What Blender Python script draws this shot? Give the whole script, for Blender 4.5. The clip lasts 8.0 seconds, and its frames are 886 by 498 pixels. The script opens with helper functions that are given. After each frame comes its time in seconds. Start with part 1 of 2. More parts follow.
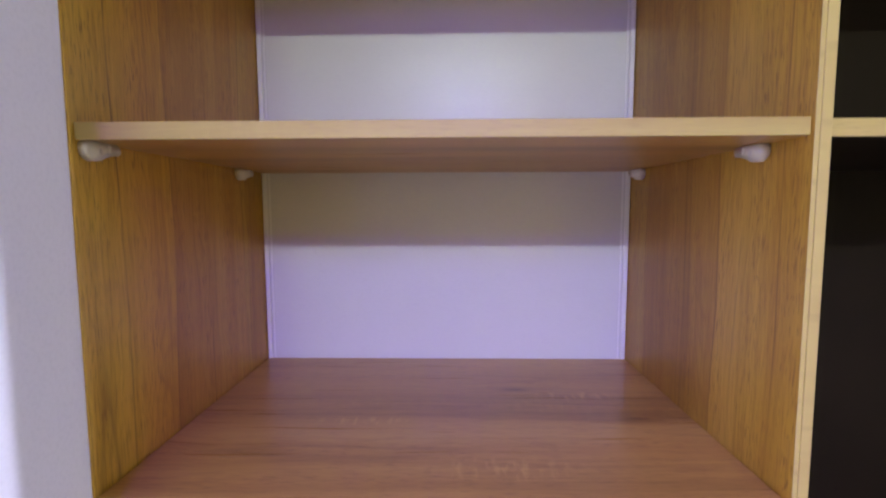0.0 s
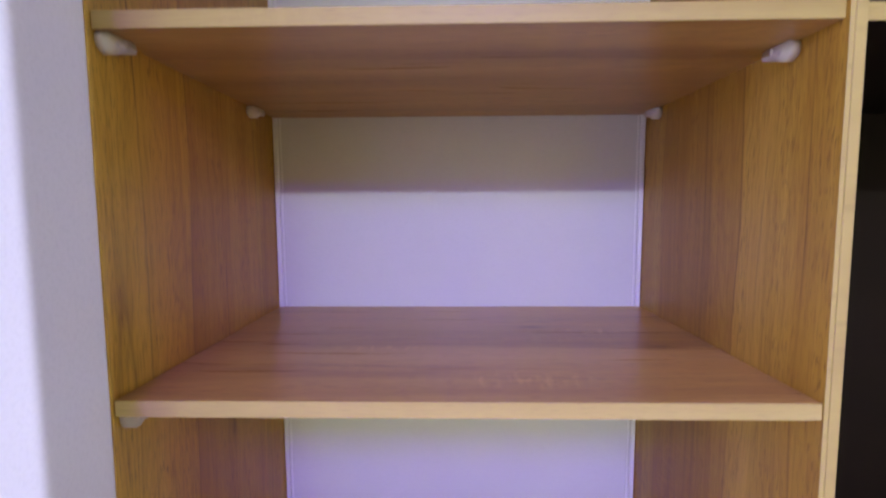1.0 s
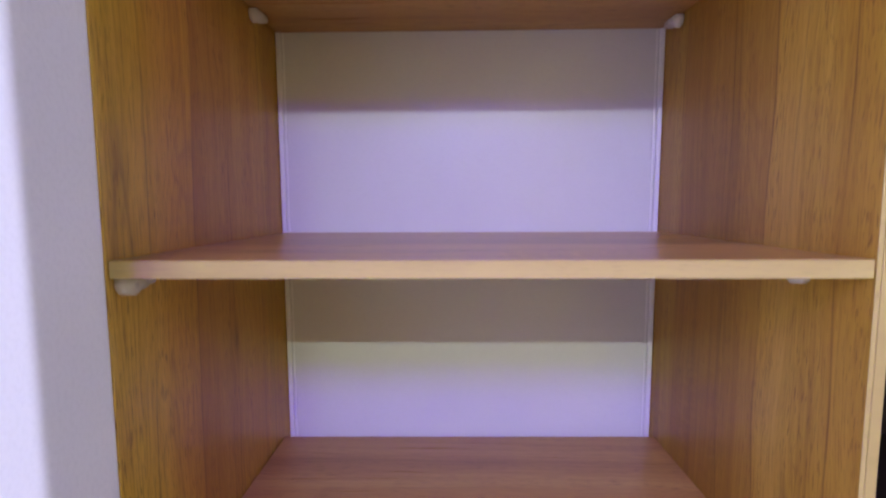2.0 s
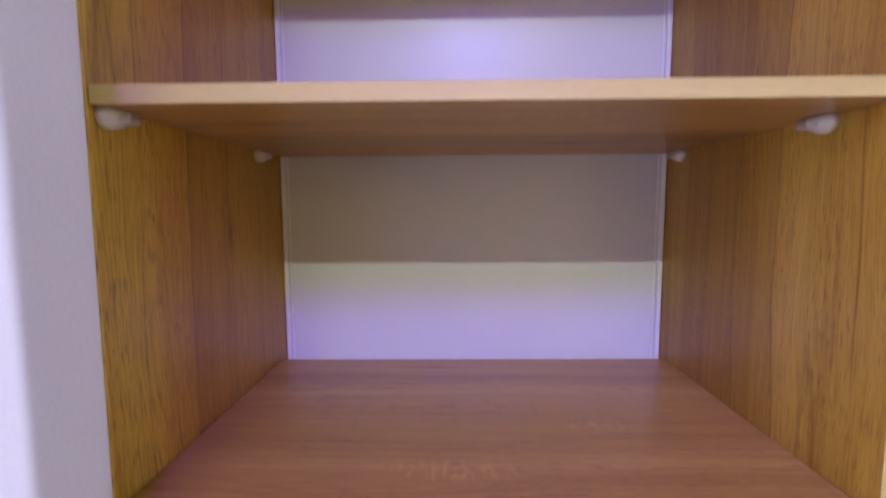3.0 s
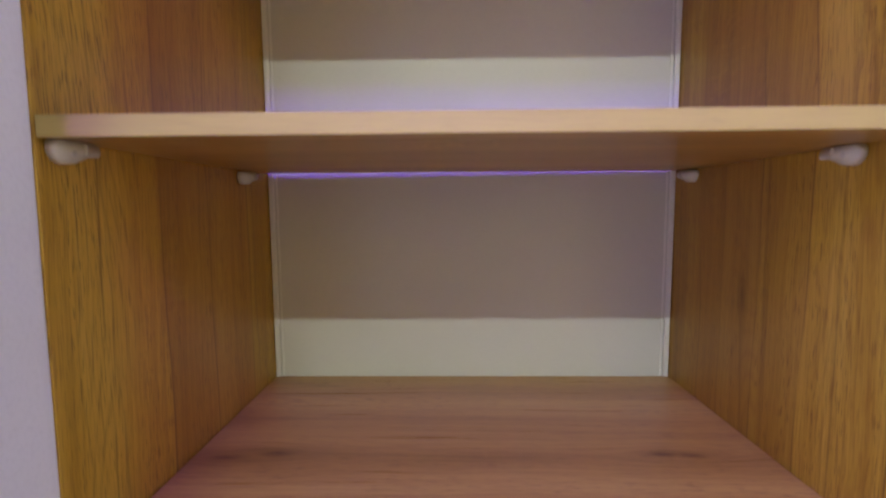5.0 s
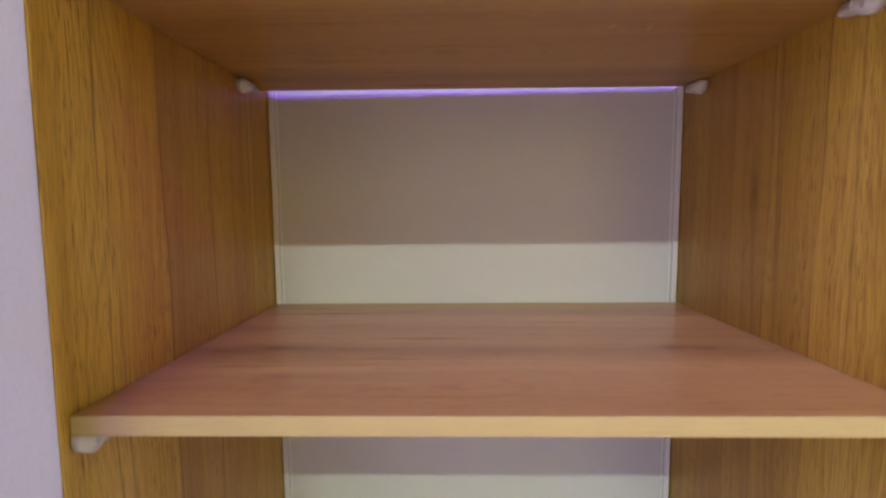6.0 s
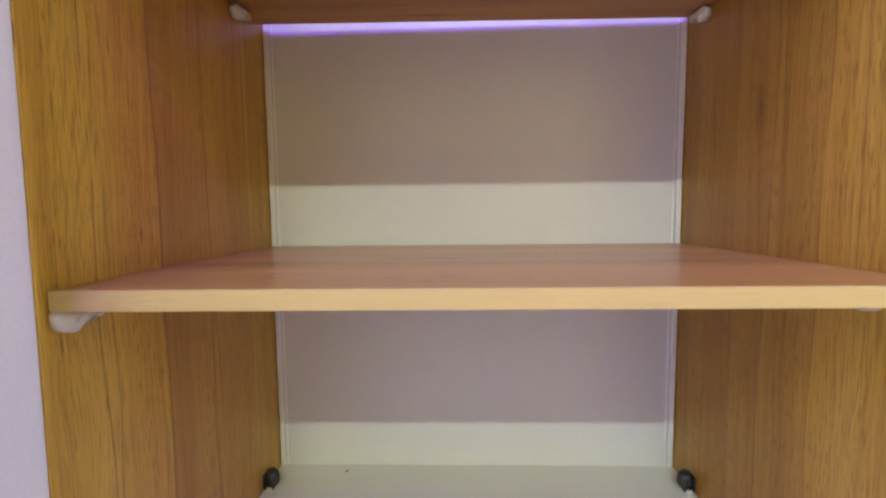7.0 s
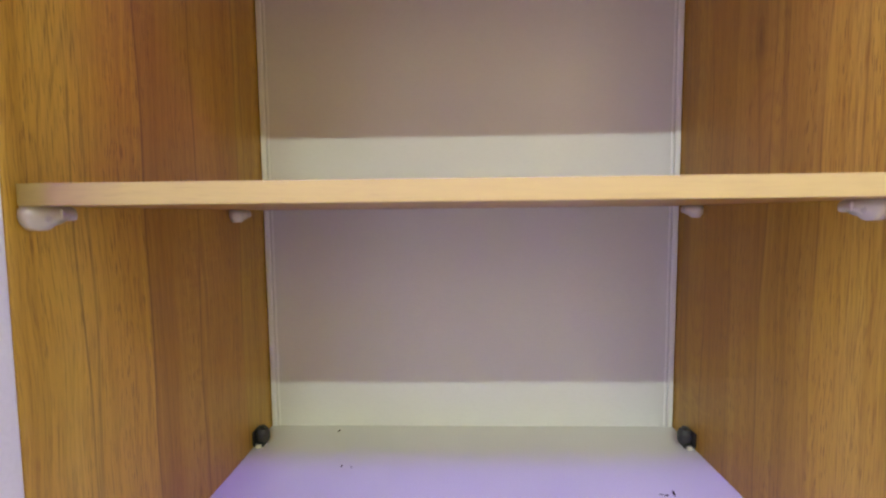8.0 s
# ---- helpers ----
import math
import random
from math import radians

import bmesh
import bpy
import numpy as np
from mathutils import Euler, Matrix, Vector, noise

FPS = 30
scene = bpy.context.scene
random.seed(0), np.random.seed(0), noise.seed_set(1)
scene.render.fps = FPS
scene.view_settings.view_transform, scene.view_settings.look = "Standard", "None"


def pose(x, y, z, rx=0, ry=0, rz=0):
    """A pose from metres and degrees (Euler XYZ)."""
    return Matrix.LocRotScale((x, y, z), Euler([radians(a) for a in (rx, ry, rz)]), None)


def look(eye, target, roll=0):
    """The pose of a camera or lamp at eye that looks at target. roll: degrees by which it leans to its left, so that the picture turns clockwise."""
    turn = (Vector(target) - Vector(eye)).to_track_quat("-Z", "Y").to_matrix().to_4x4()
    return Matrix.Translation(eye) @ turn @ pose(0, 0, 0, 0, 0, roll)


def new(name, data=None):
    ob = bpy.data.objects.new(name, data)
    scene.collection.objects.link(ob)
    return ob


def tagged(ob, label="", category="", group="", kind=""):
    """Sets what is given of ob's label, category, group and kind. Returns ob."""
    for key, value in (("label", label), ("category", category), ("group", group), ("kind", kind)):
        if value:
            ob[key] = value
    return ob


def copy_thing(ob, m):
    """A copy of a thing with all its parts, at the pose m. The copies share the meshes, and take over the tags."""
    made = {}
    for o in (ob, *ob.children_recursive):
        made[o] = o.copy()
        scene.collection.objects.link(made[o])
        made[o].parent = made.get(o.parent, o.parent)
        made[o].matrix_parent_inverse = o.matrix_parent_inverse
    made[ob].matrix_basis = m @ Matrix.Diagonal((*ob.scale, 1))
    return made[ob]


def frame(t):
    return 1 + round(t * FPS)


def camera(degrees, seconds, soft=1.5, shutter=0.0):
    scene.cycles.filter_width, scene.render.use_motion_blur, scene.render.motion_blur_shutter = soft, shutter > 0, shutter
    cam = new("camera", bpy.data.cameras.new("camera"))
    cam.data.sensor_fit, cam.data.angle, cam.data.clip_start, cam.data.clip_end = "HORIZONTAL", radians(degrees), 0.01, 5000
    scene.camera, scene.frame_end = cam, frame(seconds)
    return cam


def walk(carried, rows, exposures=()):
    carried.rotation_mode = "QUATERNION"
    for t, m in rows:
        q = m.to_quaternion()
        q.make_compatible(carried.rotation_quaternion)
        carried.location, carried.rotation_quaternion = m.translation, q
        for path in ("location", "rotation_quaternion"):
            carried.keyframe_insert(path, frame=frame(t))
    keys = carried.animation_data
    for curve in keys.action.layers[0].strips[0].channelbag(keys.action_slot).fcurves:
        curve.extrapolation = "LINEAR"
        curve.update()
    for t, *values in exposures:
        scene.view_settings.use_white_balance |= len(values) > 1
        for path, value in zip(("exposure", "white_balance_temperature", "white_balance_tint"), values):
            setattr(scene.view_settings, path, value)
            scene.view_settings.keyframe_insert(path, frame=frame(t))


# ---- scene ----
cam = camera(86.0, 8.0, soft=2.2, shutter=0.55)
PATH = [
    (0, (0.367, -0.453, 1.572), (0.322, 1.539, 1.399), -0.2),
    (0.5, (0.36, -0.455, 1.527), (0.309, 1.536, 1.349), -0.2),
    (1, (0.343, -0.452, 1.469), (0.296, 1.54, 1.295), -0.3),
    (1.5, (0.329, -0.441, 1.399), (0.288, 1.55, 1.218), -0.2),
    (3, (0.317, -0.413, 1.173), (0.272, 1.578, 0.987), -0.3),
    (3.5, (0.324, -0.407, 1.081), (0.279, 1.586, 0.912), -0.2),
    (4, (0.324, -0.391, 0.988), (0.276, 1.601, 0.812), -0.3),
    (4.5, (0.318, -0.372, 0.893), (0.278, 1.621, 0.73), -0.4),
    (5, (0.319, -0.362, 0.817), (0.279, 1.63, 0.643), -0.4),
    (6.5, (0.312, -0.355, 0.624), (0.264, 1.638, 0.459), -0.6),
    (7, (0.32, -0.349, 0.576), (0.265, 1.644, 0.414), -0.6),
    (7.5, (0.321, -0.344, 0.534), (0.273, 1.649, 0.374), -0.5),
    (8, (0.331, -0.339, 0.491), (0.27, 1.655, 0.344), -0.6),
]
walk(cam, [(t, look(eye, target, roll)) for t, eye, target, roll in PATH],
     exposures=[(0, -0.54, 6780, -3), (1, -0.55, 6680, -2), (1.5, -0.56, 6630, -1), (3, -0.53, 6680, 2), (3.5, -0.49, 6680, 3),
                (4.5, -0.50, 6880, 1), (5, -0.51, 6960, 1), (6.5, 0.00, 6980, 0), (7, 0.07, 6980, -1), (8, 0.14, 6960, -1)])

# ---- light ----
world = bpy.data.worlds.new("world")
scene.world = world
world.use_nodes = True
world.node_tree.nodes["Background"].inputs["Color"].default_value = (1.0, 0.80, 0.25, 1)
world.node_tree.nodes["Background"].inputs["Strength"].default_value = 2.9


def lamp(name, eye, target, watts, colour, size, long=0.0, spread=180):
    data = bpy.data.lights.new(name, "AREA")
    data.shape, data.size, data.energy, data.color = "DISK", size, watts, colour
    if long:
        data.shape, data.size, data.size_y = "RECTANGLE", long, size
    data.spread = radians(spread)
    ob = new(name, data)
    ob.matrix_world = look(eye, target)
    return ob


lamp("tube_lamp", (0.50, -3.30, 2.66), (0.45, 0.3, 0.9), 60, (0.88, 1.0, 0.93), 0.05, 0.85)
lamp("violet_lamp", (0.43, -1.43, 2.09), (0.35, 0.2, 0.72), 8.8, (0.16, 0.03, 1.0), 0.22, 0.05, spread=78)
# two unseen bluish fills added inside the room to brighten the west wall
lamp("west_wall_fill", (2.60, -1.12, 1.7), (0.0, -0.5, 1.2), 39, (0.62, 0.60, 1.0), 0.008, spread=110)
lamp("west_wall_fill", (2.60, -1.168, 1.7), (0.0, -0.5, 1.2), 16, (0.62, 0.58, 1.0), 0.008, spread=110)

# ---- plan ----
W, BACK = 0.70, 0.463
SHELVES = {"a": (1.655, 0.004), "b": (1.2777, 0.001), "c": (0.8892, 0.0), "d": (0.5168, 0.008)}  # top, front
T = 0.0165
BASE_TOP = 0.120


# ---- materials ----
def material(name, rough=0.5, metal=0.0):
    m = bpy.data.materials.new(name)
    m.use_nodes = True
    b = m.node_tree.nodes["Principled BSDF"]
    b.inputs["Roughness"].default_value = rough
    b.inputs["Metallic"].default_value = metal
    return m, m.node_tree, b


def node(tree, kind, **inputs):
    n = tree.nodes.new(kind)
    for key, value in inputs.items():
        n.inputs[key.replace("_", " ")].default_value = value
    return n


def maths(tree, op, a, b=None, c=None):
    n = tree.nodes.new("ShaderNodeMath")
    n.operation = op
    for slot, v in enumerate((a, b, c)):
        if v is None:
            continue
        if isinstance(v, (int, float)):
            n.inputs[slot].default_value = v
        else:
            tree.links.new(v, n.inputs[slot])
    return n.outputs[0]


def ramp(tree, fac, stops):
    n = tree.nodes.new("ShaderNodeValToRGB")
    el = n.color_ramp.elements
    while len(el) < len(stops):
        el.new(0.5)
    for e, (p, c) in zip(el, stops):
        e.position, e.color = p, (*c, 1)
    tree.links.new(fac, n.inputs[0])
    return n.outputs[0]


def mix(tree, fac, a, b, blend="MIX"):
    n = tree.nodes.new("ShaderNodeMix")
    n.data_type, n.blend_type = "RGBA", blend
    for slot, v in ((0, fac), (6, a), (7, b)):
        if isinstance(v, (int, float)):
            n.inputs[slot].default_value = v
        elif isinstance(v, tuple):
            n.inputs[slot].default_value = (*v, 1)
        else:
            tree.links.new(v, n.inputs[slot])
    return n.outputs[2]


def oak(name, along, tones, red, knots=(), rough=0.42, shift=0.0, coarse=1.0, strips=(), flecks=()):
    """Oak laminate. along: the axis of the grain ('x' or 'z'); tones: four colours from dark to light; knots: (across, along) in metres;
    strips: (where it begins across, its tint); flecks: (across, along, half width, half length) of patches of pale ray flecks."""
    m, t, b = material(name, rough)
    co = t.nodes.new("ShaderNodeTexCoord").outputs["Object"]
    info = t.nodes.new("ShaderNodeObjectInfo")
    sep = t.nodes.new("ShaderNodeSeparateXYZ")
    t.links.new(co, sep.inputs[0])
    x, y, z = sep.outputs
    u, v = (y, z) if along == "z" else (maths(t, "ADD", y, z), x)
    u = maths(t, "ADD", u, maths(t, "MULTIPLY_ADD", info.outputs["Random"], 7.3, shift))
    raw_u, raw_v = (y, z) if along == "z" else (y, x)
    spot = None
    for ku, kv in knots:
        du = maths(t, "SUBTRACT", raw_u, ku)
        dv = maths(t, "MULTIPLY", maths(t, "SUBTRACT", raw_v, kv), 0.30)
        r2 = maths(t, "ADD", maths(t, "MULTIPLY", du, du), maths(t, "MULTIPLY", dv, dv))
        pull = maths(t, "DIVIDE", maths(t, "MULTIPLY", du, 0.00022), maths(t, "ADD", r2, 0.00007))
        u = maths(t, "SUBTRACT", u, maths(t, "MULTIPLY", pull, 0.55))
        eye = maths(t, "DIVIDE", 0.00003, maths(t, "ADD", r2, 0.00003))
        spot = eye if spot is None else maths(t, "MAXIMUM", spot, eye)

    def field(su, sv, detail=2.0, dist=0.0, rough_=0.5):
        c = t.nodes.new("ShaderNodeCombineXYZ")
        t.links.new(maths(t, "MULTIPLY", u, su), c.inputs[0])
        t.links.new(maths(t, "MULTIPLY", v, sv), c.inputs[1])
        n = node(t, "ShaderNodeTexNoise", Scale=1.0, Detail=detail, Distortion=dist, Roughness=rough_)
        t.links.new(c.outputs[0], n.inputs["Vector"])
        return n.outputs[0]

    # the grain wanders
    bend = maths(t, "ADD", maths(t, "MULTIPLY", field(5, 2.2, 2.0), 0.038), maths(t, "MULTIPLY", field(30, 9, 1.0), 0.004))
    u = maths(t, "ADD", u, bend)

    strip = t.nodes.new("ShaderNodeTexVoronoi")
    strip.voronoi_dimensions = "1D"
    strip.inputs["Scale"].default_value = 13.0
    t.links.new(maths(t, "MULTIPLY_ADD", field(3, 1.1, 1.0), 0.05, u), strip.inputs["W"])
    tint = t.nodes.new("ShaderNodeSeparateColor")
    t.links.new(strip.outputs["Color"], tint.inputs[0])

    broad = field(16, 0.5, 1.0)
    streak = field(130, 2.4, 3.0, 0.3, 0.62)
    fine = field(480, 18, 2.0, 0.1, 0.6)
    pores = field(560, 46, 1.5, 0.2)
    tone = maths(t, "ADD", maths(t, "MULTIPLY_ADD", broad, 0.66 - 0.24 * coarse, 0.12 * coarse - 0.12), maths(t, "MULTIPLY_ADD", streak, 0.40 * coarse, 0.20 * (1 - coarse)))
    tone = maths(t, "ADD", tone, maths(t, "MULTIPLY_ADD", tint.outputs[0], 0.05, 0.065))
    base = ramp(t, tone, list(zip((0.36, 0.46, 0.54, 0.66), tones)))
    base = mix(t, ramp(t, field(13, 0.4, 1.0), [(0.42, (0, 0, 0)), (0.68, (0.5, 0.5, 0.5))]), base, red)
    deep = (tones[0][0] * 0.46, tones[0][1] * 0.34, tones[0][2] * 0.5)

    # strips of veneer laid side by side, each with its own tone, some holding shade, and a thin dark joint
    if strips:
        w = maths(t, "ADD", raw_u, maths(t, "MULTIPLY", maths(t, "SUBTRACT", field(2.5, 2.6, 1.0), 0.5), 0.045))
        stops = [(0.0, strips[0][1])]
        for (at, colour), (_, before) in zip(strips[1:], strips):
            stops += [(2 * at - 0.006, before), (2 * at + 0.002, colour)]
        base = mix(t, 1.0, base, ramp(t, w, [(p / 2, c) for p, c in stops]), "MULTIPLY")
        joint = None
        for at, _ in strips[1:]:
            d = maths(t, "ABSOLUTE", maths(t, "SUBTRACT", w, at))
            d = maths(t, "MAXIMUM", maths(t, "MULTIPLY_ADD", d, -520.0, 1.0), 0.0)
            joint = d if joint is None else maths(t, "MAXIMUM", joint, d)
        worn = ramp(t, field(6, 5, 2.0), [(0.36, (0.15, 0.15, 0.15)), (0.56, (0.85, 0.85, 0.85))])
        base = mix(t, maths(t, "MULTIPLY", joint, worn), base, deep)

    # cathedral figure, drawn as thin nested lines in some of the strips
    phase = maths(t, "ADD", maths(t, "MULTIPLY", u, 430), maths(t, "MULTIPLY", field(7, 1.2, 1.5), 210))
    rings = maths(t, "POWER", maths(t, "MULTIPLY_ADD", maths(t, "SINE", phase), 0.5, 0.5), 4.0)
    mask = ramp(t, field(11, 1.4, 1.0), [(0.47, (0.08, 0.08, 0.08)), (0.60, (1, 1, 1))])
    rough_line = ramp(t, fine, [(0.38, (0.15, 0.15, 0.15)), (0.6, (1, 1, 1))])
    dark = maths(t, "MULTIPLY", maths(t, "MULTIPLY", maths(t, "MULTIPLY", rings, mask), rough_line), 0.40 * coarse)
    base = mix(t, dark, base, (tones[0][0] * 0.74, tones[0][1] * 0.58, tones[0][2] * 0.7))
    base = mix(t, ramp(t, fine, [(0.5, (0, 0, 0)), (0.78, (0.66 * coarse,) * 3)]), base, (tones[0][0] * 0.8, tones[0][1] * 0.66, tones[0][2] * 0.75))
    # open pores, short dark dashes that gather in some places
    pore = ramp(t, pores, [(0.57, (0, 0, 0)), (0.67, (0.62, 0.62, 0.62))])
    gate = ramp(t, field(28, 1.6, 1.0), [(0.42, (0.28, 0.28, 0.28)), (0.60, (1, 1, 1))])
    pore = maths(t, "MULTIPLY", maths(t, "MULTIPLY", pore, gate), coarse)
    base = mix(t, pore, base, deep)
    if spot is not None:
        base = mix(t, maths(t, "MULTIPLY", spot, 0.85), base, deep)
    # a few long dark lines that wander with the grain
    line = ramp(t, field(9, 0.55, 1.0), [(0.488, (0, 0, 0)), (0.5, (1, 1, 1)), (0.512, (0, 0, 0))])
    part_of = ramp(t, field(7, 2.6, 1.0), [(0.46, (0, 0, 0)), (0.62, (0.4, 0.4, 0.4))])
    base = mix(t, maths(t, "MULTIPLY", maths(t, "MULTIPLY", line, part_of), coarse), base, deep)
    # pale flecks across the grain
    where = ramp(t, field(9, 3.5, 1.0), [(0.57, (0, 0, 0)), (0.68, (0.16, 0.16, 0.16))])
    for fu, fv, hu, hv in flecks:
        du = maths(t, "DIVIDE", maths(t, "SUBTRACT", raw_u, fu), hu)
        dv = maths(t, "DIVIDE", maths(t, "SUBTRACT", raw_v, fv), hv)
        r2 = maths(t, "ADD", maths(t, "MULTIPLY", du, du), maths(t, "MULTIPLY", dv, dv))
        where = maths(t, "MAXIMUM", where, maths(t, "MAXIMUM", maths(t, "SUBTRACT", 1.0, r2), 0.0))
    fleck = ramp(t, field(34, 125, 1.5, 0.4), [(0.50, (0, 0, 0)), (0.66, (0.42, 0.42, 0.42))])
    base = mix(t, maths(t, "MULTIPLY", fleck, where), base, tuple(min(1.0, c * 1.22) for c in tones[3]))
    t.links.new(base, b.inputs["Base Color"])
    bump = node(t, "ShaderNodeBump", Strength=0.2, Distance=0.0006)
    t.links.new(maths(t, "SUBTRACT", streak, pore), bump.inputs["Height"])
    t.links.new(bump.outputs[0], b.inputs["Normal"])
    t.links.new(maths(t, "MULTIPLY_ADD", streak, 0.16, rough - 0.08), b.inputs["Roughness"])
    return m


def plain(name, colour, rough, grain=0.03, scale=400, dirt=0.06, stretch=(1, 1, 1), bump_=0.03):
    m, t, b = material(name, rough)
    co = t.nodes.new("ShaderNodeTexCoord").outputs["Object"]
    mp = node(t, "ShaderNodeMapping", Scale=stretch)
    t.links.new(co, mp.inputs[0])
    n1 = node(t, "ShaderNodeTexNoise", Scale=scale, Detail=2.0)
    n2 = node(t, "ShaderNodeTexNoise", Scale=5.0, Detail=4.0)
    t.links.new(mp.outputs[0], n1.inputs["Vector"])
    t.links.new(co, n2.inputs["Vector"])
    lo = tuple(c * (1 - dirt) for c in colour)
    c1 = mix(t, ramp(t, n2.outputs[0], [(0.35, (0, 0, 0)), (0.7, (1, 1, 1))]), colour, lo)
    lo2 = tuple(c * (1 - grain * 4) for c in colour)
    c2 = mix(t, ramp(t, n1.outputs[0], [(0.45, (0, 0, 0)), (0.75, (0.5, 0.5, 0.5))]), c1, lo2)
    t.links.new(c2, b.inputs["Base Color"])
    bump = node(t, "ShaderNodeBump", Strength=bump_, Distance=0.001)
    t.links.new(n1.outputs[0], bump.inputs["Height"])
    t.links.new(bump.outputs[0], b.inputs["Normal"])
    return m


GOLD = ((0.42, 0.226, 0.032), (0.59, 0.352, 0.050), (0.69, 0.436, 0.072), (0.78, 0.530, 0.112))
BROWN = ((0.30, 0.155, 0.040), (0.44, 0.243, 0.068), (0.52, 0.298, 0.086), (0.60, 0.370, 0.118))
PALE = ((0.45, 0.325, 0.096), (0.53, 0.402, 0.124), (0.58, 0.448, 0.144), (0.64, 0.508, 0.172))
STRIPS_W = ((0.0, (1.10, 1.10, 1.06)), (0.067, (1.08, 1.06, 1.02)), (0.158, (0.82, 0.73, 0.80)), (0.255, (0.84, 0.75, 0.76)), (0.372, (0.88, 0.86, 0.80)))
# rear east strips: veneer tone, darkened further for the shade under the shelves
STRIPS_E_SHADED = ((0.0, (1.0, 1.02, 1.04)), (0.041, (0.98, 0.99, 1.0)), (0.157, (0.80, 0.75, 0.74)), (0.240, (0.72, 0.65, 0.66)), (0.374, (0.76, 0.72, 0.68)))
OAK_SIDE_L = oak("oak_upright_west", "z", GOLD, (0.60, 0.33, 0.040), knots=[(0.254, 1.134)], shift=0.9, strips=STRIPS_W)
OAK_SIDE_R = oak("oak_upright_east", "z", GOLD, (0.60, 0.33, 0.040), knots=[(0.264, 0.699)], shift=2.3, strips=STRIPS_E_SHADED)
SHELF_RED = (0.48, 0.250, 0.068)
OAK_SHELF = oak("oak_shelf", "x", BROWN, SHELF_RED, rough=0.30, coarse=0.7)
OAK_SHELF_B = oak("oak_shelf_smudged", "x", BROWN, SHELF_RED, knots=[(0.296, 0.463), (0.191, 0.622)], rough=0.30, coarse=0.7,
                  flecks=[(0.062, 0.425, 0.03, 0.11), (0.274, 0.55, 0.02, 0.09), (0.18, 0.24, 0.015, 0.08)])
OAK_SHELF_C = oak("oak_shelf_flecked", "x", BROWN, SHELF_RED, rough=0.30, coarse=0.7,
                  flecks=[(0.072, 0.31, 0.026, 0.10), (0.175, 0.50, 0.018, 0.05)])
OAK_SHELF_D = oak("oak_shelf_knotted", "x", BROWN, SHELF_RED, knots=[(0.177, 0.040), (0.188, 0.100), (0.185, 0.605), (0.187, 0.570)],
                  rough=0.30, coarse=0.7)
BAND = oak("oak_edge_band", "x", PALE, (0.58, 0.43, 0.13), rough=0.5, coarse=0.28)
BAND_UP = oak("oak_edge_band_upright", "z", PALE, (0.58, 0.43, 0.13), rough=0.5, coarse=0.35)
WHITE_BACK = plain("white_back_board", (0.74, 0.73, 0.71), 0.32, grain=0.02, scale=500, stretch=(0.25, 1, 1), dirt=0.04)
WHITE_TRIM = plain("white_trim", (0.88, 0.87, 0.85), 0.30, dirt=0.03)
WHITE_BASE = plain("white_melamine", (0.76, 0.75, 0.72), 0.4, dirt=0.08)
PAINT = plain("white_wall_paint", (0.78, 0.77, 0.76), 0.75, scale=250, dirt=0.03, bump_=0.08)
DARK = plain("dark_brown_bay", (0.020, 0.012, 0.007), 0.6, dirt=0.3, scale=80, stretch=(1, 1, 0.1))
PLASTIC = plain("white_plastic", (0.82, 0.77, 0.66), 0.35, dirt=0.12)
BLACK = plain("dark_grey_plastic", (0.045, 0.043, 0.045), 0.45, dirt=0.2)
SCREW = material("zinc_screw", 0.4, 0.0)[0]
SCREW.node_tree.nodes["Principled BSDF"].inputs["Base Color"].default_value = (0.74, 0.71, 0.65, 1)
FLOOR = plain("pale_floor_tile", (0.50, 0.42, 0.33), 0.45, dirt=0.15)
WHITE_BACK.node_tree.nodes["Principled BSDF"].inputs["Specular IOR Level"].default_value = 0.3
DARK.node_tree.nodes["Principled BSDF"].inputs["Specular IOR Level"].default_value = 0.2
CRUMB = plain("brown_crumb", (0.06, 0.04, 0.025), 0.9)


# ---- building helpers ----
def box_bm(x0, x1, y0, y1, z0, z1, bevel=0.0):
    bm = bmesh.new()
    bmesh.ops.create_cube(bm, size=1)
    for v in bm.verts:
        v.co = (x0 if v.co.x < 0 else x1, y0 if v.co.y < 0 else y1, z0 if v.co.z < 0 else z1)
    if bevel:
        bmesh.ops.bevel(bm, geom=bm.edges[:], offset=bevel, segments=2, affect="EDGES", profile=0.5)
    return bm


def part(name, bm, mat, parent=None, label=""):
    me = bpy.data.meshes.new(name)
    bm.normal_update()
    bm.to_mesh(me)
    bm.free()
    me.materials.append(mat)
    ob = new(name, me)
    if parent is not None:
        ob.parent = parent
    if label:
        tagged(ob, label)
    return ob


def structure(name, bm, mat, label, category):
    return tagged(part(name, bm, mat), label, category, kind="structure")


# ---- the room ----
X0, X1, Y0, CEIL = -0.0005, 3.6, -4.6, 2.75
structure("floor", box_bm(-0.2, X1 + 0.1, Y0 - 0.1, 0.7, -0.1, 0), FLOOR, "pale beige tiled room floor", "floor")
structure("ceiling", box_bm(-0.2, X1 + 0.1, Y0 - 0.1, 0.7, CEIL, CEIL + 0.1), PAINT, "plain white painted ceiling", "ceiling")
structure("wall_west", box_bm(-0.15, X0, Y0, -0.0005, 0, CEIL, 0.0015), PAINT, "smooth white painted wall beside the wardrobe", "wall")
structure("wall_west_behind", box_bm(-0.15, -0.022, 0.0, 0.6, 0, CEIL), PAINT, "white painted wall behind the wardrobe side", "wall")
structure("wall_north", box_bm(-0.15, X1 + 0.1, 0.60, 0.70, 0, CEIL), PAINT, "white painted wall behind the wardrobe", "wall")
structure("wall_east", box_bm(X1, X1 + 0.1, Y0, 0.6, 0, CEIL), PAINT, "plain white painted wall", "wall")
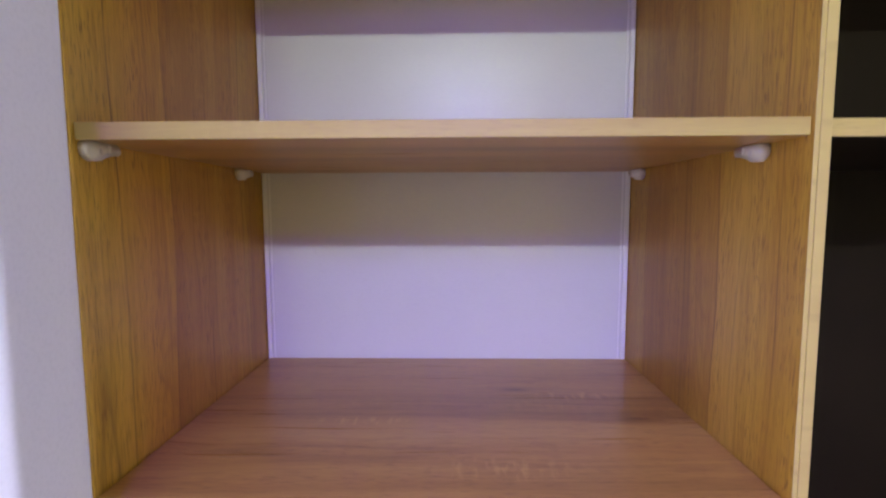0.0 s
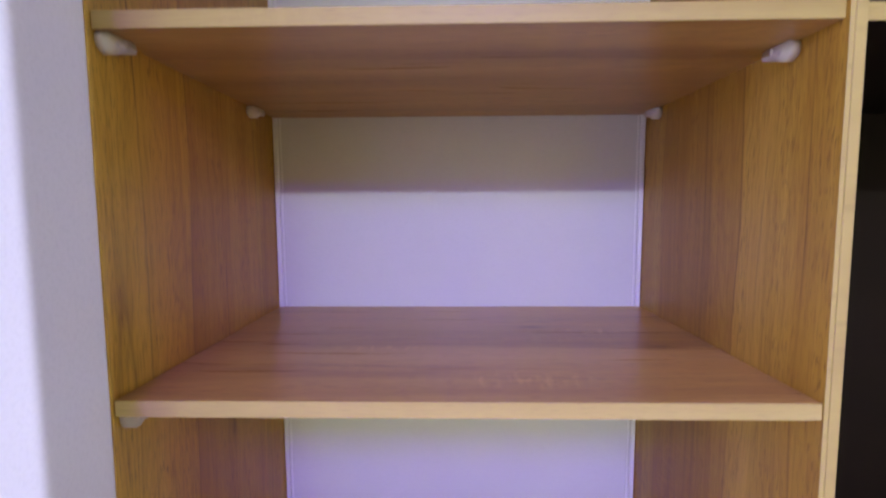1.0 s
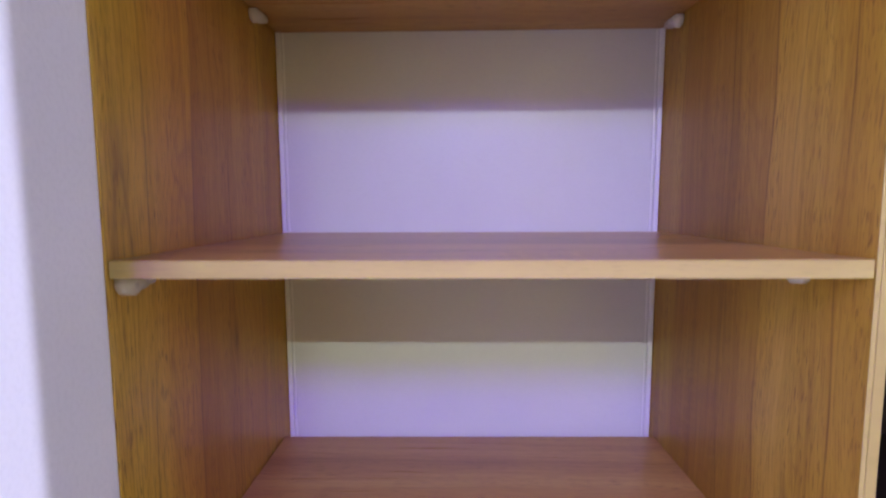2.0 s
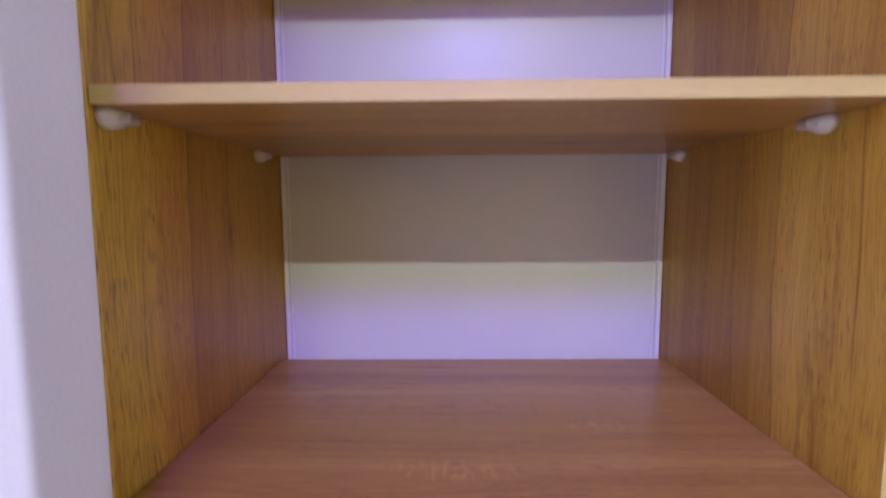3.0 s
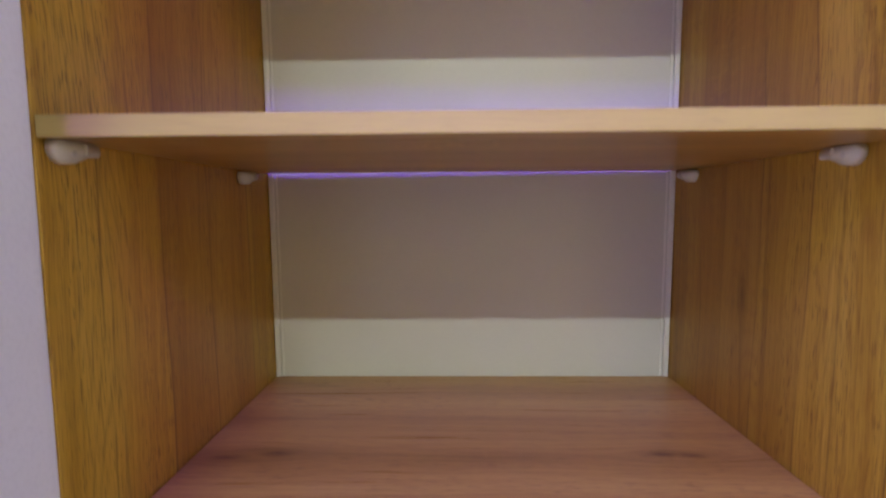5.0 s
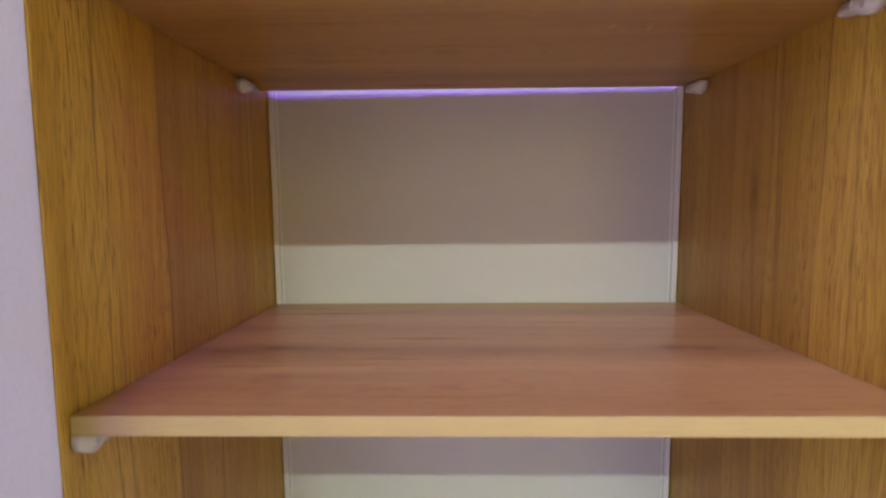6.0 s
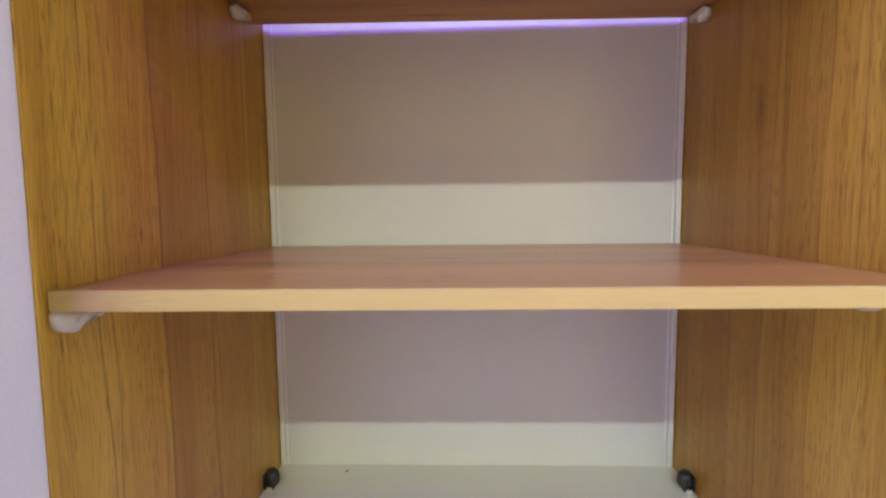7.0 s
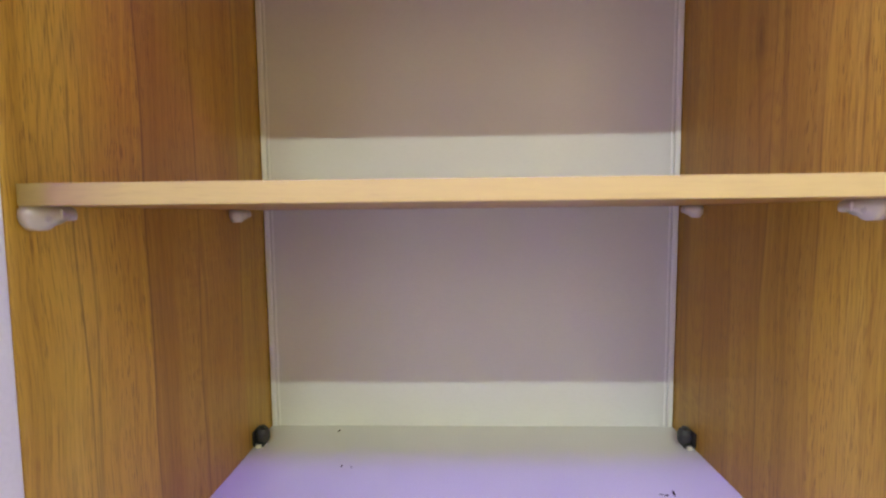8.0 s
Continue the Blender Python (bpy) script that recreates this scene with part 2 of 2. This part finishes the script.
# unseen opening left in the south wall to let warm world light fill in
structure("wall_south", box_bm(2.75, X1 + 0.1, Y0 - 0.1, Y0, 0.95, 2.35), PAINT, "white painted wall beside an unseen opening added for fill light", "wall")
structure("wall_south_corner", box_bm(-0.15, 1.15, Y0 - 0.1, Y0, 0.95, 2.35), PAINT, "white painted wall in the room corner", "wall")
structure("wall_south_low", box_bm(-0.15, X1 + 0.1, Y0 - 0.1, Y0, 0, 0.95), PAINT, "white painted wall under an unseen opening added for fill light", "wall")
structure("wall_south_high", box_bm(-0.15, X1 + 0.1, Y0 - 0.1, Y0, 2.35, CEIL), PAINT, "white painted wall above an unseen opening added for fill light", "wall")
# unseen fin added to cast shadow on the west ends of the shelves
structure("light_blocker_west", box_bm(X0, 0.083, -0.206, -0.20, 0, CEIL), PAINT, "thin white fin, added unseen to shade the shelf ends", "trim")
# unseen stub added so the bluish side fills stop short of the wardrobe
structure("light_blocker_east", box_bm(1.62, 1.66, -0.728, 0.6, 0, CEIL), PAINT, "short white wall, added unseen to cut off the side fills", "wall")

# ---- the wardrobe ----
wardrobe = tagged(new("wardrobe"), "open oak-laminate wardrobe with white back board", "wardrobe")
TOPZ = 2.40
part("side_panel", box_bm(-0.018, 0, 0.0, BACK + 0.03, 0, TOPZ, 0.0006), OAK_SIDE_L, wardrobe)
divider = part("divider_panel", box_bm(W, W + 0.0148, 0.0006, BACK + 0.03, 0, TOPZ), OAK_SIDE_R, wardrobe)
for x0, x1 in ((W - 0.0004, W + 0.0042), (W + 0.0048, W + 0.0152)):
    part("edge_band", box_bm(x0, x1, -0.0006, 0.0006, 0, TOPZ, 0.0004), BAND_UP, divider, "pale oak edge band")
def leaning(bm):
    """The back board leans forward a little with height."""
    for v in bm.verts:
        v.co.y += 0.008 - 0.0095 * (v.co.z - BASE_TOP)
    return bm


part("back_board", leaning(box_bm(0.0, W, BACK, BACK + 0.006, BASE_TOP - 0.02, TOPZ)), WHITE_BACK, wardrobe, "white back board with fine texture")
for x0, x1 in ((0.0014, 0.0105), (W - 0.0105, W - 0.0014)):
    part("back_trim", leaning(box_bm(x0, x1, BACK - 0.006, BACK - 0.0002, BASE_TOP, TOPZ, 0.0022)), WHITE_TRIM, wardrobe, "narrow white trim strip")
for x0, x1 in ((0.0125, 0.016), (W - 0.016, W - 0.0125)):
    part("back_trim", leaning(box_bm(x0, x1, BACK - 0.0016, BACK - 0.0002, BASE_TOP, TOPZ, 0.0005)), WHITE_TRIM, wardrobe)
part("top_panel", box_bm(-0.018, 1.62, 0.0, BACK + 0.03, TOPZ, TOPZ + 0.018), OAK_SHELF, wardrobe)
part("plinth", box_bm(0.0005, W - 0.0005, 0.02, 0.038, 0, BASE_TOP - T), OAK_SHELF, wardrobe)
part("base_panel", box_bm(0.0005, W - 0.0005, 0.008, BACK + 0.0075, BASE_TOP - T, BASE_TOP, 0.0005), WHITE_BASE, wardrobe, "white melamine base panel")
# the bay beside it: back, side, base and shelf boards in one near-black brown
NX0, NX1 = W + 0.0148, 1.60
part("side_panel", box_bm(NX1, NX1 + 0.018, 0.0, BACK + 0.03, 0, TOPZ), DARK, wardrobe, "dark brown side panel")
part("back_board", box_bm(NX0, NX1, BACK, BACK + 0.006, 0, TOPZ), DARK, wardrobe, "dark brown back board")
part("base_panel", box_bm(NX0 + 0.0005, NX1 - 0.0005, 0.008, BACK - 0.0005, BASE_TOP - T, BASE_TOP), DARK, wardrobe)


def shelf(x0, x1, z, front, back_l, back_r, label, body_mat=OAK_SHELF, rise=0.0):
    """A loose shelf board with its pale front band; origin at its front left top corner."""
    ob = tagged(new("shelf"), label, "shelf", group="shelves of the wardrobe")
    ob.location = (x0, front, z)
    bm = box_bm(0, x1 - x0, 0.001, 1, -T, 0)
    for v in bm.verts:
        if v.co.y > 0.5:
            v.co.y = (back_l if v.co.x < 0.1 else back_r) - front
            v.co.z += rise
    part("board", bm, body_mat, ob)
    part("edge_band", box_bm(0, x1 - x0, -0.0004, 0.001, -T - 0.0002, 0.0002, 0.0005), BAND, ob, "pale oak edge band")
    return ob


def back_at(z):
    return BACK + 0.008 - 0.0095 * (z - BASE_TOP) - 0.0035


GAP = 0.0024
for key, (z, front) in SHELVES.items():
    bl, br = (0.429, 0.4375) if key == "c" else (back_at(z), back_at(z))
    note = "oak-laminate shelf board set short of the white back" if key == "c" else "oak-laminate shelf board resting on white plastic supports"
    shelf(GAP, W - GAP / 2, z, front, bl, br, note, {"b": OAK_SHELF_B, "c": OAK_SHELF_C, "d": OAK_SHELF_D}.get(key, OAK_SHELF), 0.0025 if key == "c" else 0.0)
shelf(GAP, W - GAP, 2.0, 0.004, back_at(2.0), back_at(2.0), "oak-laminate upper shelf board in the wardrobe")
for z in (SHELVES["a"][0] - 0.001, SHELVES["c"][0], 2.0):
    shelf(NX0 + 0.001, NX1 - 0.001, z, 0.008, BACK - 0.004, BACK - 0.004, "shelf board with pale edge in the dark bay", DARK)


def support(side):
    """A screwed plastic shelf support: a flat-topped comma, thick in front and thin behind. side: 1 on the west panel, -1 on the east."""
    ob = tagged(new("shelf_support"), "white plastic shelf support screwed to the oak side", "shelf support", group="shelf supports")
    n = 14
    outline = [(0.0012, 0.0)]
    for i in range(n + 1):
        a = math.pi * (1.0 + i / n * 0.74)
        outline.append((0.0125 + 0.0122 * math.cos(a), -0.0068 + 0.0118 * math.sin(a)))
    outline += [(0.0235, -0.0146), (0.0268, -0.0122), (0.0310, -0.0110), (0.0355, -0.0110), (0.0392, -0.0114), (0.0412, -0.0098),
                (0.0412, -0.0060), (0.0402, -0.0028), (0.0385, 0.0)]
    bm = bmesh.new()
    face = bm.faces.new([bm.verts.new((0.0003 * side, y, z)) for y, z in outline])
    ext = bmesh.ops.extrude_face_region(bm, geom=[face])
    for v in ext["geom"]:
        if isinstance(v, bmesh.types.BMVert):
            thick = 0.0142 if v.co.y < 0.025 else 0.0166
            v.co.x = thick * side
    bmesh.ops.recalc_face_normals(bm, faces=bm.faces[:])
    bmesh.ops.bevel(bm, geom=[e for e in bm.edges if e.calc_face_angle(0) > 0.6], offset=0.0016, segments=2, affect="EDGES")
    body = part("body", bm, PLASTIC, ob)
    for p in body.data.polygons:
        p.use_smooth = True
    rib = box_bm(0.012 if side > 0 else -0.0172, 0.0172 if side > 0 else -0.012, 0.0232, 0.0256, -0.0105, -0.0016, 0.0007)
    part("rib", rib, PLASTIC, ob)
    bm = bmesh.new()
    bmesh.ops.create_cone(bm, cap_ends=True, segments=14, radius1=0.0034, radius2=0.0028, depth=0.0016,
                          matrix=pose(0.0146 * side, 0.0130, -0.0095, 0, 90 * side, 0))
    part("screw", bm, SCREW, ob, "small zinc screw head")
    return ob


left, right = support(1), support(-1)
spots = []
for key, (z, front) in SHELVES.items():
    deep = {"b": 0.073, "c": 0.084, "d": 0.074}.get(key, 0.058)
    spots += [(left, 0.0, 0.007, z), (left, 0.0, 0.340, z), (right, W, deep, z), (right, W, 0.384, z)]
for ob, x, y, z in spots:
    copy_thing(ob, pose(x, y, z - T - 0.0003))
for ob in (left, right):
    for c in list(ob.children_recursive):
        bpy.data.objects.remove(c)
    bpy.data.objects.remove(ob)


def barrel(bm, x, y, z0, z1, radius, waist, segments=14):
    """Adds an upright barrel, narrower at both ends, to bm."""
    rings = []
    for z, r in ((z0, waist), (z0 + (z1 - z0) * 0.22, radius), (z0 + (z1 - z0) * 0.74, radius), (z1, waist)):
        rings.append([bm.verts.new((x + r * math.cos(i * math.tau / segments), y + r * math.sin(i * math.tau / segments), z)) for i in range(segments)])
    for low, high in zip(rings, rings[1:]):
        for i in range(segments):
            k = (i + 1) % segments
            bm.faces.new((low[i], low[k], high[k], high[i]))
    bm.faces.new(rings[-1])
    bm.faces.new(rings[0][::-1])
    return bm


def connector(side):
    """A dark plastic corner connector with a small pale foot, in the rear corners over the base."""
    ob = tagged(new("corner_connector"), "dark grey plastic corner connector on the base panel", "connector", group="corner connectors")

    def across(a, b):
        return min(a * side, b * side), max(a * side, b * side)

    part("body", barrel(bmesh.new(), 0.0116 * side, 0.0, 0.0042, 0.0262, 0.0108, 0.0082), BLACK, ob)
    part("cap", barrel(bmesh.new(), 0.0114 * side, 0.001, 0.0258, 0.0305, 0.0050, 0.0036, 10), BLACK, ob)
    part("plate", box_bm(*across(0.0002, 0.0020), -0.0150, 0.013, 0.003, 0.025, 0.0005), BLACK, ob)
    part("foot", box_bm(*across(0.0008, 0.0165), -0.0125, 0.010, 0.0, 0.0044, 0.0012), BLACK, ob)
    part("pin", box_bm(*across(0.0062, 0.0150), -0.0185, -0.0128, 0.0, 0.0060, 0.0016), PLASTIC, ob, "white plastic pin end")
    return ob


for side, x in ((1, 0.0), (-1, W)):
    connector(side).location = (x, 0.402, BASE_TOP + 0.0002)


def crumb(x, y, size, turn):
    """A dark speck of dirt on the base panel."""
    bm = bmesh.new()
    bmesh.ops.create_icosphere(bm, subdivisions=2, radius=size)
    for v in bm.verts:
        k = 1 + 0.5 * noise.noise(v.co * (1.3 / size) + Vector((x * 50, y * 50, 0)))
        v.co = Vector((v.co.x * 2.2 * k, v.co.y * 0.7 * k, v.co.z * 0.5 * k))
    ob = tagged(part("crumb", bm, CRUMB), "tiny dark brown crumb on the white base", "crumb", group="crumbs on the base")
    ob.matrix_world = pose(x, y, BASE_TOP + size * 0.45, 0, 0, turn)
    return ob


for x, y, size, turn in ((0.125, 0.448, 0.0019, 60), (0.157, 0.334, 0.0013, 75), (0.172, 0.331, 0.0012, 115),
                         (0.613, 0.270, 0.0026, 80), (0.602, 0.266, 0.0015, 5), (0.596, 0.268, 0.0012, -15)):
    crumb(x, y, size, turn)
